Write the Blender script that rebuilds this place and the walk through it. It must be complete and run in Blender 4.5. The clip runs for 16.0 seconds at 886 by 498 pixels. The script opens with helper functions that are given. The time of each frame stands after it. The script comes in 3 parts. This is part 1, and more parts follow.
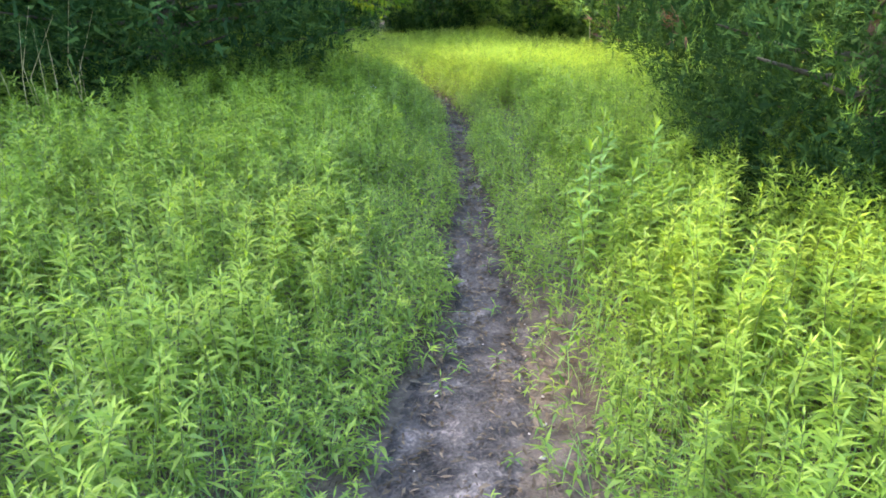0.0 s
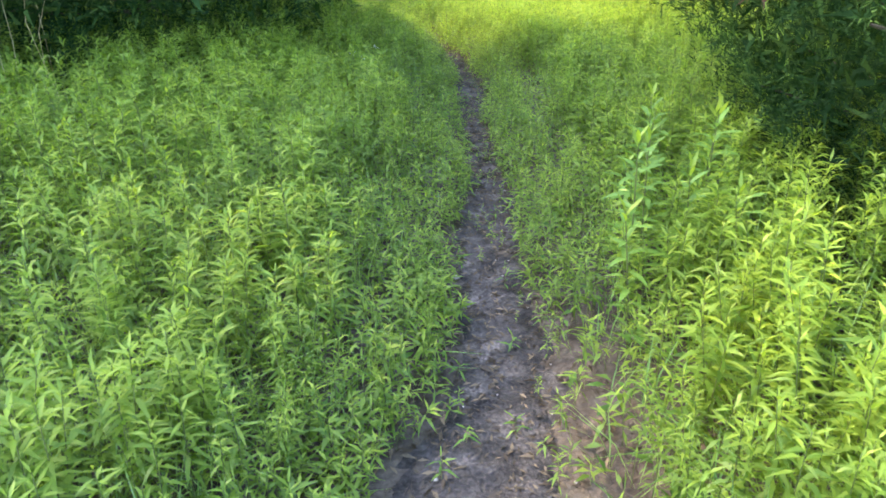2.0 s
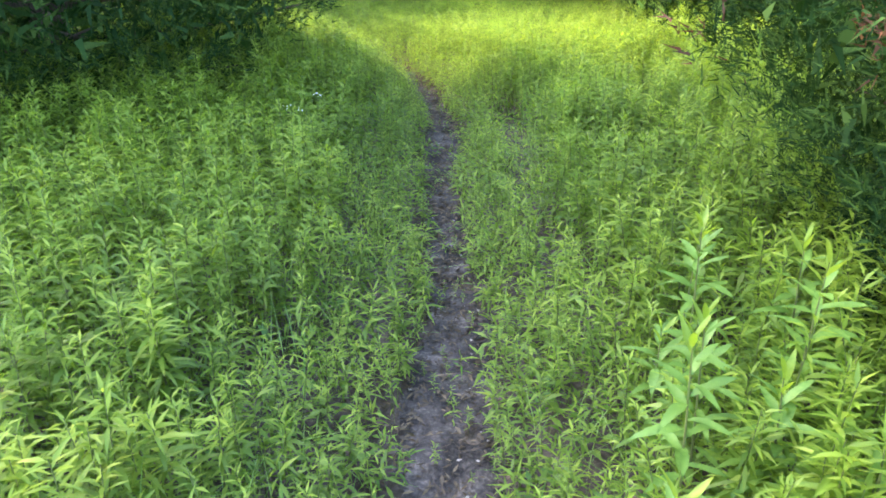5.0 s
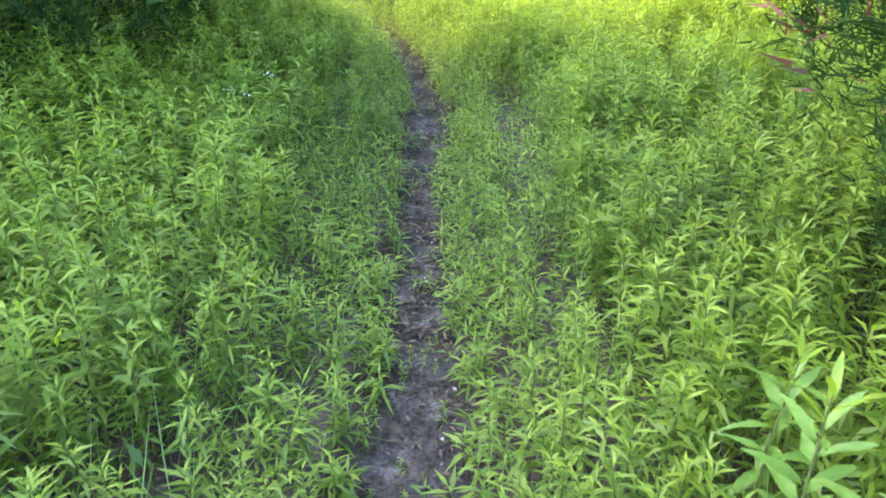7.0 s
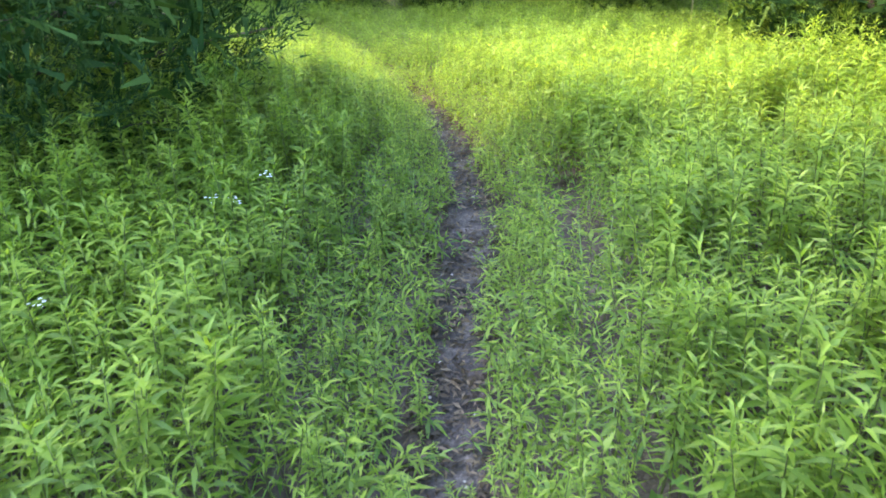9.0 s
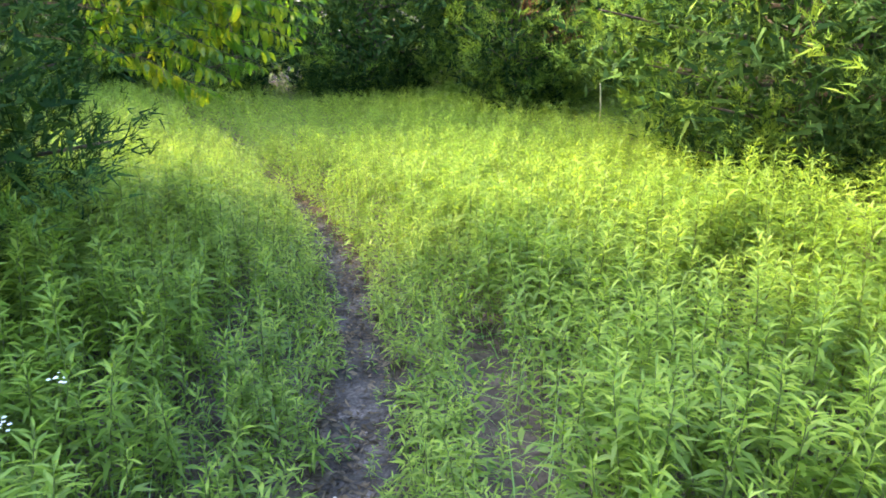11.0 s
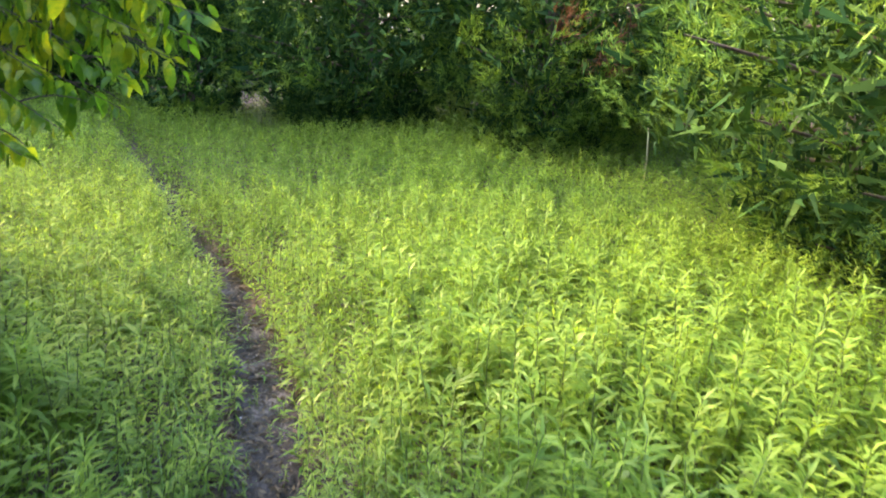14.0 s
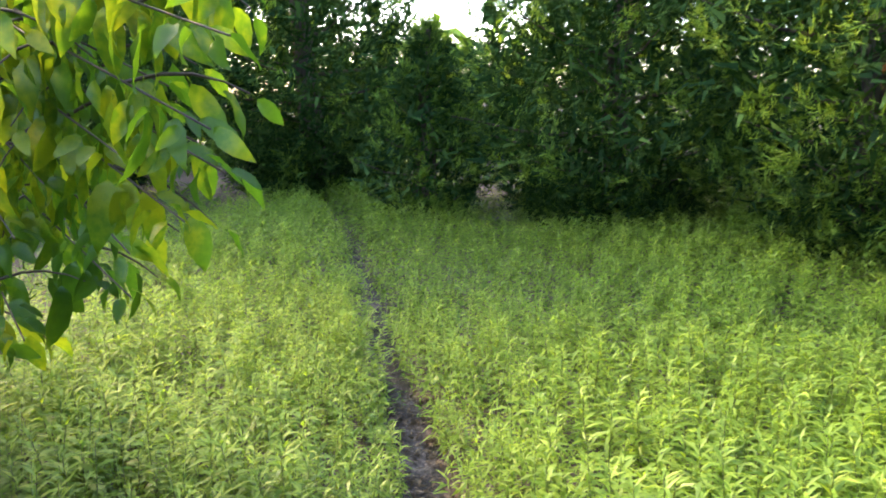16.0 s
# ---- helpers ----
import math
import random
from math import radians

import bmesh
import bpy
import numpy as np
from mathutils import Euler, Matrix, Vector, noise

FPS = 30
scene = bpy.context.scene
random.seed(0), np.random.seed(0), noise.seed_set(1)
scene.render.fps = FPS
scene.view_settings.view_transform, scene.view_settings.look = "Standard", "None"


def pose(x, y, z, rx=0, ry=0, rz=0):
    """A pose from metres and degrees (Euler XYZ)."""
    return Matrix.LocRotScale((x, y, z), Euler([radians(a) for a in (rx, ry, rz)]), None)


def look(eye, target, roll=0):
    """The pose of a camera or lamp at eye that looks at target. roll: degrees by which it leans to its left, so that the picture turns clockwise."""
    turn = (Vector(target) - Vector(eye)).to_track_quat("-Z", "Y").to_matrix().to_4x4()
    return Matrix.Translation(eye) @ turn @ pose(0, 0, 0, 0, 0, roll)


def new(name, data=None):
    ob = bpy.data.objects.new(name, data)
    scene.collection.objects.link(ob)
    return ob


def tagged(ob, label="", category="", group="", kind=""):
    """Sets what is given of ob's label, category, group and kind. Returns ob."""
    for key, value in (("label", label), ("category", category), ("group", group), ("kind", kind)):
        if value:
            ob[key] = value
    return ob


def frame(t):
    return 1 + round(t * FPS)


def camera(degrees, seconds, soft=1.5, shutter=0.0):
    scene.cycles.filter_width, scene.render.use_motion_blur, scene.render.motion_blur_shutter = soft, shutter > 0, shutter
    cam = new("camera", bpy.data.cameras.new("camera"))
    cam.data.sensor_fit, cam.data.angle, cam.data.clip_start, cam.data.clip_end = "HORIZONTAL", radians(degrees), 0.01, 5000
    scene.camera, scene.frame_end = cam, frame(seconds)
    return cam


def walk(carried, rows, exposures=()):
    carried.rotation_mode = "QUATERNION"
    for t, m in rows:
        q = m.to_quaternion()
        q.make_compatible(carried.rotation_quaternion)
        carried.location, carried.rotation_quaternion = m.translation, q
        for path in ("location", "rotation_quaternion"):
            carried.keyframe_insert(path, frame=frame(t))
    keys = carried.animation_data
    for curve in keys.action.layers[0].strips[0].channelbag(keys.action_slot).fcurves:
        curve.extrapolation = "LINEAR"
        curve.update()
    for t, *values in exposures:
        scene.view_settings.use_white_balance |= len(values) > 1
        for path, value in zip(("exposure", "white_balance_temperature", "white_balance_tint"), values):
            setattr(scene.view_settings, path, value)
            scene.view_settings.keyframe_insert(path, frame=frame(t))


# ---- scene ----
cam = camera(62.0, 16.0, soft=1.8, shutter=0.2)
PATH = [
    (0, (-0.012, -0.24, 1.489), (-0.015, 1.623, 0.762), -0.1),
    (0.5, (0.011, -0.152, 1.43), (0.007, 1.697, 0.668), 0.1),
    (1, (0.0, 0.035, 1.426), (-0.04, 1.873, 0.638), 0.2),
    (1.5, (-0.041, 0.266, 1.467), (-0.083, 2.072, 0.608), -0.1),
    (2, (0.024, 0.497, 1.461), (-0.021, 2.307, 0.612), -0.4),
    (2.5, (0.031, 0.719, 1.491), (-0.003, 2.525, 0.632), -0.2),
    (3, (0.043, 0.985, 1.508), (0.006, 2.831, 0.738), -1.0),
    (3.2, (0.075, 1.071, 1.481), (0.056, 2.954, 0.806), -0.6),
    (5.3, (0.194, 1.9, 1.487), (0.156, 3.69, 0.597), -1.9),
    (5.5, (0.19, 1.982, 1.47), (0.154, 3.762, 0.559), -2.1),
    (6, (0.256, 2.175, 1.436), (0.21, 3.971, 0.556), -2.2),
    (6.5, (0.282, 2.401, 1.435), (0.189, 4.207, 0.58), -3.0),
    (7, (0.278, 2.617, 1.418), (0.245, 4.378, 0.472), -0.7),
    (7.5, (0.348, 2.851, 1.419), (0.217, 4.674, 0.606), -1.2),
    (8, (0.311, 3.08, 1.371), (0.082, 4.866, 0.502), -2.2),
    (8.5, (0.277, 3.286, 1.365), (0.117, 5.055, 0.448), -1.4),
    (9, (0.273, 3.525, 1.352), (0.109, 5.339, 0.526), -2.9),
    (9.5, (0.235, 3.739, 1.365), (0.168, 5.576, 0.576), -0.4),
    (10, (0.254, 3.931, 1.405), (0.323, 5.84, 0.812), 1.1),
    (10.2, (0.258, 4.033, 1.422), (0.321, 5.943, 0.832), 0.9),
    (12.3, (0.385, 4.929, 1.39), (0.601, 6.715, 0.516), 0.5),
    (12.5, (0.409, 5.04, 1.382), (0.628, 6.813, 0.483), 0.8),
    (13, (0.363, 5.334, 1.402), (0.412, 7.14, 0.545), 1.0),
    (13.5, (0.399, 5.646, 1.364), (0.503, 7.48, 0.572), 2.4),
    (13.6, (0.406, 5.709, 1.367), (0.502, 7.549, 0.591), 2.8),
    (14, (0.355, 6.019, 1.365), (0.464, 7.924, 0.766), 3.4),
    (14.5, (0.406, 6.291, 1.39), (0.453, 8.225, 0.878), 1.5),
    (15, (0.284, 6.655, 1.362), (-0.019, 8.587, 0.946), 0.0),
    (15.5, (0.302, 6.905, 1.337), (-0.094, 8.845, 1.058), 0.0),
    (16, (0.307, 7.118, 1.368), (-0.261, 8.99, 0.951), -0.4),
]
walk(cam, [(t, look(eye, target, roll)) for t, eye, target, roll in PATH],
     exposures=((0, 3.92), (3, 3.8), (5.5, 4.06), (7, 4.16), (8.5, 4.24), (10, 4.16), (12.5, 4.02), (14, 3.82), (15.2, 3.76), (16, 3.64)))

# ---- world, sun, exposure ----
SUN_AZ = math.atan2(-0.80, 0.35)      # clockwise from +y
SUN_EL = radians(34)
world = bpy.data.worlds.new("sky")
scene.world = world
world.use_nodes = True
wn = world.node_tree
wn.nodes.clear()
sky = wn.nodes.new("ShaderNodeTexSky")
sky.sky_type = "NISHITA"
sky.sun_disc = False
sky.sun_elevation = SUN_EL
sky.sun_rotation = SUN_AZ % (2 * math.pi)
sky.air_density, sky.dust_density, sky.ozone_density = 1.0, 3.0, 1.0
bg = wn.nodes.new("ShaderNodeBackground")
bg.inputs["Strength"].default_value = 0.15
wo = wn.nodes.new("ShaderNodeOutputWorld")
wn.links.new(sky.outputs[0], bg.inputs[0])
wn.links.new(bg.outputs[0], wo.inputs[0])
sun_way = Vector((math.sin(SUN_AZ) * math.cos(SUN_EL), math.cos(SUN_AZ) * math.cos(SUN_EL), math.sin(SUN_EL)))
sun = new("sun", bpy.data.lights.new("sun", "SUN"))
sun.data.energy = 1.0
sun.data.angle = radians(5.0)
sun.data.color = (1.0, 0.70, 0.27)
sun.matrix_world = look(sun_way * 60, (0, 0, 0))

# ---- materials ----


def node_material(name):
    m = bpy.data.materials.new(name)
    m.use_nodes = True
    m.node_tree.nodes.clear()
    return m, m.node_tree.nodes, m.node_tree.links


def ramp_colours(nodes, stops):
    r = nodes.new("ShaderNodeValToRGB")
    while len(r.color_ramp.elements) < len(stops):
        r.color_ramp.elements.new(0.5)
    for e, (p, c) in zip(r.color_ramp.elements, stops):
        e.position, e.color = p, (*c, 1)
    return r


def leaf_material(name, dark, mid, light, through_share=0.55, rough=0.45, gloss=0.022, patch=1.3):
    """Thin leaves: each leaf differs a little, and the stand differs from place to place; light passes through them."""
    m, nodes, links = node_material(name)
    geo = nodes.new("ShaderNodeNewGeometry")
    big = nodes.new("ShaderNodeTexNoise")
    big.inputs["Scale"].default_value = patch
    big.inputs["Detail"].default_value = 3
    links.new(geo.outputs["Position"], big.inputs["Vector"])
    fine = nodes.new("ShaderNodeTexNoise")
    fine.inputs["Scale"].default_value = 90
    links.new(geo.outputs["Position"], fine.inputs["Vector"])
    mix = nodes.new("ShaderNodeMath")
    mix.operation = "MULTIPLY_ADD"
    links.new(geo.outputs["Random Per Island"], mix.inputs[0])
    mix.inputs[1].default_value = 0.55
    links.new(big.outputs["Fac"], mix.inputs[2])
    mix2 = nodes.new("ShaderNodeMath")
    mix2.operation = "MULTIPLY_ADD"
    links.new(fine.outputs["Fac"], mix2.inputs[0])
    mix2.inputs[1].default_value = 0.25
    links.new(mix.outputs[0], mix2.inputs[2])
    ramp = ramp_colours(nodes, ((0.55, dark), (0.88, mid), (1.0, light)))
    sub = nodes.new("ShaderNodeMath")
    sub.operation = "MULTIPLY"
    sub.inputs[1].default_value = 0.93
    links.new(mix2.outputs[0], sub.inputs[0])
    links.new(sub.outputs[0], ramp.inputs[0])
    dif = nodes.new("ShaderNodeBsdfDiffuse")
    tra = nodes.new("ShaderNodeBsdfTranslucent")
    glo = nodes.new("ShaderNodeBsdfGlossy")
    glo.inputs["Roughness"].default_value = rough
    warm = nodes.new("ShaderNodeMix")
    warm.data_type, warm.blend_type = "RGBA", "MULTIPLY"
    warm.inputs[0].default_value = 1.0
    links.new(ramp.outputs[0], warm.inputs[6])
    warm.inputs[7].default_value = (1.35, 1.3, 0.6, 1)
    links.new(ramp.outputs[0], dif.inputs[0])
    links.new(warm.outputs[2], tra.inputs[0])
    a = nodes.new("ShaderNodeMixShader")
    a.inputs[0].default_value = through_share
    links.new(dif.outputs[0], a.inputs[1])
    links.new(tra.outputs[0], a.inputs[2])
    b = nodes.new("ShaderNodeMixShader")
    b.inputs[0].default_value = gloss
    links.new(a.outputs[0], b.inputs[1])
    links.new(glo.outputs[0], b.inputs[2])
    out = nodes.new("ShaderNodeOutputMaterial")
    links.new(b.outputs[0], out.inputs[0])
    return m


def rough_material(name, stops, scale=8.0, rough=0.9, bump=0.3, bump_scale=60.0, detail=6, stretch=None):
    m, nodes, links = node_material(name)
    geo = nodes.new("ShaderNodeNewGeometry")
    vec = geo.outputs["Position"]
    if stretch:
        mp = nodes.new("ShaderNodeMapping")
        mp.inputs["Scale"].default_value = stretch
        links.new(vec, mp.inputs["Vector"])
        vec = mp.outputs[0]
    big = nodes.new("ShaderNodeTexNoise")
    big.inputs["Scale"].default_value = scale
    big.inputs["Detail"].default_value = detail
    big.inputs["Roughness"].default_value = 0.65
    links.new(vec, big.inputs["Vector"])
    fine = nodes.new("ShaderNodeTexNoise")
    fine.inputs["Scale"].default_value = bump_scale
    fine.inputs["Detail"].default_value = 4
    links.new(vec, fine.inputs["Vector"])
    add = nodes.new("ShaderNodeMath")
    add.operation = "MULTIPLY_ADD"
    links.new(fine.outputs["Fac"], add.inputs[0])
    add.inputs[1].default_value = 0.35
    links.new(big.outputs["Fac"], add.inputs[2])
    ramp = ramp_colours(nodes, stops)
    links.new(add.outputs[0], ramp.inputs[0])
    p = nodes.new("ShaderNodeBsdfPrincipled")
    p.inputs["Roughness"].default_value = rough
    p.inputs["Specular IOR Level"].default_value = 0.25
    links.new(ramp.outputs[0], p.inputs["Base Color"])
    bp = nodes.new("ShaderNodeBump")
    bp.inputs["Strength"].default_value = bump
    bp.inputs["Distance"].default_value = 0.02
    links.new(fine.outputs["Fac"], bp.inputs["Height"])
    links.new(bp.outputs[0], p.inputs["Normal"])
    out = nodes.new("ShaderNodeOutputMaterial")
    links.new(p.outputs[0], out.inputs[0])
    return m


M_LEAF = leaf_material("goldenrod_leaf", (0.086, 0.160, 0.021), (0.124, 0.210, 0.027), (0.170, 0.262, 0.036))
M_YOUNG = leaf_material("young_leaf", (0.130, 0.220, 0.026), (0.172, 0.270, 0.032), (0.225, 0.322, 0.043), 0.5)
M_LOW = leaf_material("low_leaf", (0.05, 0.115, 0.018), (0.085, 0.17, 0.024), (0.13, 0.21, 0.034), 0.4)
M_GRASS = leaf_material("grass_blade", (0.08, 0.18, 0.04), (0.14, 0.27, 0.06), (0.22, 0.34, 0.10), 0.4, 0.4, 0.03)
M_WEED = leaf_material("broad_weed_leaf", (0.07, 0.145, 0.028), (0.11, 0.205, 0.038), (0.16, 0.275, 0.052), 0.35)
# cedar needles in two tones: sun and shade on the trees put into colour
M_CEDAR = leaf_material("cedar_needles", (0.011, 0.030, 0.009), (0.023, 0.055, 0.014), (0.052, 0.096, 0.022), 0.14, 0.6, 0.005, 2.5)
M_CEDAR_LIT = leaf_material("cedar_needles_lit", (0.070, 0.132, 0.020), (0.118, 0.198, 0.029), (0.175, 0.255, 0.041), 0.25, 0.6, 0.006, 2.0)
M_BROWN = leaf_material("dead_needles", (0.05, 0.024, 0.015), (0.10, 0.042, 0.025), (0.16, 0.07, 0.035), 0.2, 0.6, 0.02)
# cherry ramp runs wide: shaded faces and backlit yellow put into the leaf colour
M_CHERRY = leaf_material("cherry_leaf", (0.016, 0.065, 0.010), (0.075, 0.155, 0.012), (0.21, 0.26, 0.014), 0.66, 0.35, 0.02, 6.0)
M_TAN = leaf_material("dry_grass", (0.30, 0.25, 0.14), (0.42, 0.36, 0.20), (0.52, 0.46, 0.28), 0.2)
M_STEM = rough_material("stem", ((0.4, (0.05, 0.06, 0.02)), (0.9, (0.12, 0.15, 0.04))), 20, 0.7, 0.1)
M_BARK = rough_material("cedar_bark", ((0.35, (0.022, 0.016, 0.013)), (0.6, (0.05, 0.037, 0.03)), (0.9, (0.10, 0.08, 0.066))), 14, 0.95, 0.8, 50, 6, (1, 1, 0.15))
M_TWIG = rough_material("twig", ((0.4, (0.028, 0.021, 0.016)), (0.9, (0.075, 0.056, 0.042))), 20, 0.8, 0.2)
M_SOIL = rough_material("soil", ((0.40, (0.025, 0.019, 0.015)), (0.62, (0.060, 0.047, 0.038)), (0.85, (0.11, 0.088, 0.07))), 7, 1.0, 0.8, 45)
M_TRAIL = rough_material("trail_dirt", ((0.50, (0.012, 0.010, 0.009)), (0.63, (0.036, 0.031, 0.029)), (0.75, (0.072, 0.061, 0.057)), (0.90, (0.19, 0.16, 0.147))), 5.0, 0.95, 0.9, 75)
M_DEAD = leaf_material("dead_leaf", (0.03, 0.021, 0.014), (0.065, 0.048, 0.03), (0.12, 0.09, 0.058), 0.15)
M_STONE = rough_material("stone", ((0.35, (0.14, 0.12, 0.11)), (0.9, (0.40, 0.36, 0.33))), 30, 0.8, 0.3)
M_WHITE = rough_material("white_petal", ((0.3, (0.7, 0.7, 0.66)), (0.9, (0.85, 0.85, 0.82))), 60, 0.7, 0.1)

# ---- mesh helpers ----
rng = np.random.default_rng(7)


def mesh_of(name, verts, tris, mats, index=None, smooth=False):
    me = bpy.data.meshes.new(name)
    verts = np.ascontiguousarray(verts, dtype=np.float32)
    tris = np.ascontiguousarray(tris, dtype=np.int32)
    me.vertices.add(len(verts))
    me.vertices.foreach_set("co", verts.ravel())
    me.loops.add(tris.size)
    me.loops.foreach_set("vertex_index", tris.ravel())
    me.polygons.add(len(tris))
    me.polygons.foreach_set("loop_start", np.arange(0, tris.size, 3, dtype=np.int32))
    for mt in mats:
        me.materials.append(mt)
    if index is not None:
        me.polygons.foreach_set("material_index", np.ascontiguousarray(index, dtype=np.int32))
    if smooth:
        me.polygons.foreach_set("use_smooth", np.ones(len(tris), dtype=bool))
    me.update(calc_edges=True)
    return me


def part(name, mesh, parent, label=""):
    ob = new(name, mesh)
    ob.parent = parent
    if label:
        tagged(ob, label)
    return ob


# leaf shapes: along the leaf, across it, and the triangles
FINE = (np.array([0, .3, .3, .3, .68, .68, .68, 1]), np.array([0, -1, 0, 1, -.72, 0, .72, 0]),
        np.array([(0, 2, 1), (0, 3, 2), (1, 2, 5), (1, 5, 4), (2, 3, 6), (2, 6, 5), (4, 5, 7), (5, 6, 7)]))
PLAIN = (np.array([0, .42, .42, .42, 1]), np.array([0, -1, 0, 1, 0]), np.array([(0, 2, 1), (0, 3, 2), (1, 2, 4), (2, 3, 4)]))
FLAT = (np.array([0, .4, .4, 1]), np.array([0, -1, 1, 0]), np.array([(0, 2, 1), (1, 2, 3)]))

NEEDLE = (np.array([0, 0, 1]), np.array([-1, 1, 0]), np.array([(0, 1, 2)]))


def leaves(shape, base, az, rise, curl, length, width, fold=0.3, twist=0.0):
    """Many leaves at once: they leave base towards az, rise at an angle and bend down by curl over their length."""
    u, v, tri = shape
    n = len(base)
    ang = rise[:, None] - curl[:, None] * u * 0.5
    run = length[:, None] * u * np.cos(ang)
    up = length[:, None] * u * np.sin(ang)
    side = width[:, None] * v
    tilt = (rise[:, None] - curl[:, None] * u)
    lift = np.abs(side) * fold
    tw = np.broadcast_to(np.asarray(twist, dtype=float), (n,))[:, None]
    up2 = up + lift * np.cos(tilt) + side * np.sin(tw)
    run = run - lift * np.sin(tilt)
    side = side * np.cos(tw)
    c, s = np.cos(az)[:, None], np.sin(az)[:, None]
    out = np.stack((base[:, 0:1] + run * c - side * s, base[:, 1:2] + run * s + side * c, base[:, 2:3] + up2), axis=-1)
    tris = (np.arange(n) * len(u))[:, None, None] + tri[None]
    return out.reshape(-1, 3), tris.reshape(-1, 3)


def sticks(a, b, ra, rb, sides=3):
    """Many tapered sticks from a to b."""
    n = len(a)
    d = b - a
    d = d / np.maximum(np.linalg.norm(d, axis=1, keepdims=True), 1e-6)
    ref = np.where(np.abs(d[:, 2:3]) < 0.9, np.array([[0, 0, 1.0]]), np.array([[1.0, 0, 0]]))
    p = np.cross(d, ref)
    p /= np.linalg.norm(p, axis=1, keepdims=True)
    q = np.cross(d, p)
    t = np.arange(sides) * 2 * np.pi / sides
    ring = np.cos(t)[None, :, None] * p[:, None] + np.sin(t)[None, :, None] * q[:, None]
    v = np.concatenate((a[:, None] + ring * np.reshape(ra, (-1, 1, 1)), b[:, None] + ring * np.reshape(rb, (-1, 1, 1))), axis=1)
    k = np.arange(sides)
    k2 = (k + 1) % sides
    tri = np.concatenate((np.stack((k, k2, k2 + sides), 1), np.stack((k, k2 + sides, k + sides), 1)))
    tris = (np.arange(n) * 2 * sides)[:, None, None] + tri[None]
    return v.reshape(-1, 3), tris.reshape(-1, 3)


def joined(pieces):
    """Joins (verts, tris, slot) pieces into one set of arrays."""
    vs, ts, ix, n = [], [], [], 0
    for v, t, slot in pieces:
        vs.append(v)
        ts.append(t + n)
        ix.append(np.full(len(t), slot))
        n += len(v)
    return np.concatenate(vs), np.concatenate(ts), np.concatenate(ix)


# ---- the trail and the ground ----
TRAIL_Y = np.array([-3, 0, 1.5, 2.1, 2.6, 3.1, 3.8, 4.2, 4.75, 5.2, 5.75, 6.4, 6.8, 7.1, 7.55, 8.1, 8.5, 9.0, 9.55, 10.0, 10.4, 10.8, 12.0, 13.0, 16.0])
TRAIL_L = np.array([-.30, -.30, -.28, -.22, .02, .00, -.02, .06, .06, .04, .02, .00, -.01, -.01, -.06, -.14, -.24, -.40, -.65, -.86, -1.07, -1.25, -1.88, -2.44, -4.55])
TRAIL_R = np.array([.30, .30, .27, .36, .38, .32, .29, .33, .25, .22, .20, .24, .26, .20, .13, .06, -.04, -.20, -.45, -.71, -.95, -1.14, -1.80, -2.40, -4.54])
RISE_Y = np.array([8.2, 9.0, 10.0, 12.0, 20.0])
RISE_Z = np.array([0.0, .02, .06, .10, .12])


def ripple(x, y):
    return (np.sin(x * 1.3 + 0.4 * y) * 0.012 + np.sin(y * 1.7 - x) * 0.010
            + np.sin(7.1 * x + 3.3 * y + 1) * 0.006 + np.sin(6.3 * y - 4.9 * x) * 0.005 + np.sin(23 * x + 2) * np.sin(19 * y) * 0.004)


def off_trail(x, y):
    """How far a place lies outside the trail's edges; negative on the trail."""
    left, right = np.interp(y, TRAIL_Y, TRAIL_L), np.interp(y, TRAIL_Y, TRAIL_R)
    return np.maximum(left - x, x - right)


def ground_z(x, y):
    d = off_trail(x, y)
    near = np.exp(-(x * x + (y - 6) ** 2) / 900.0)
    return ripple(x, y) * near - 0.025 * np.clip(0.5 - d / 0.12, 0, 1) + np.interp(y, RISE_Y, RISE_Z)


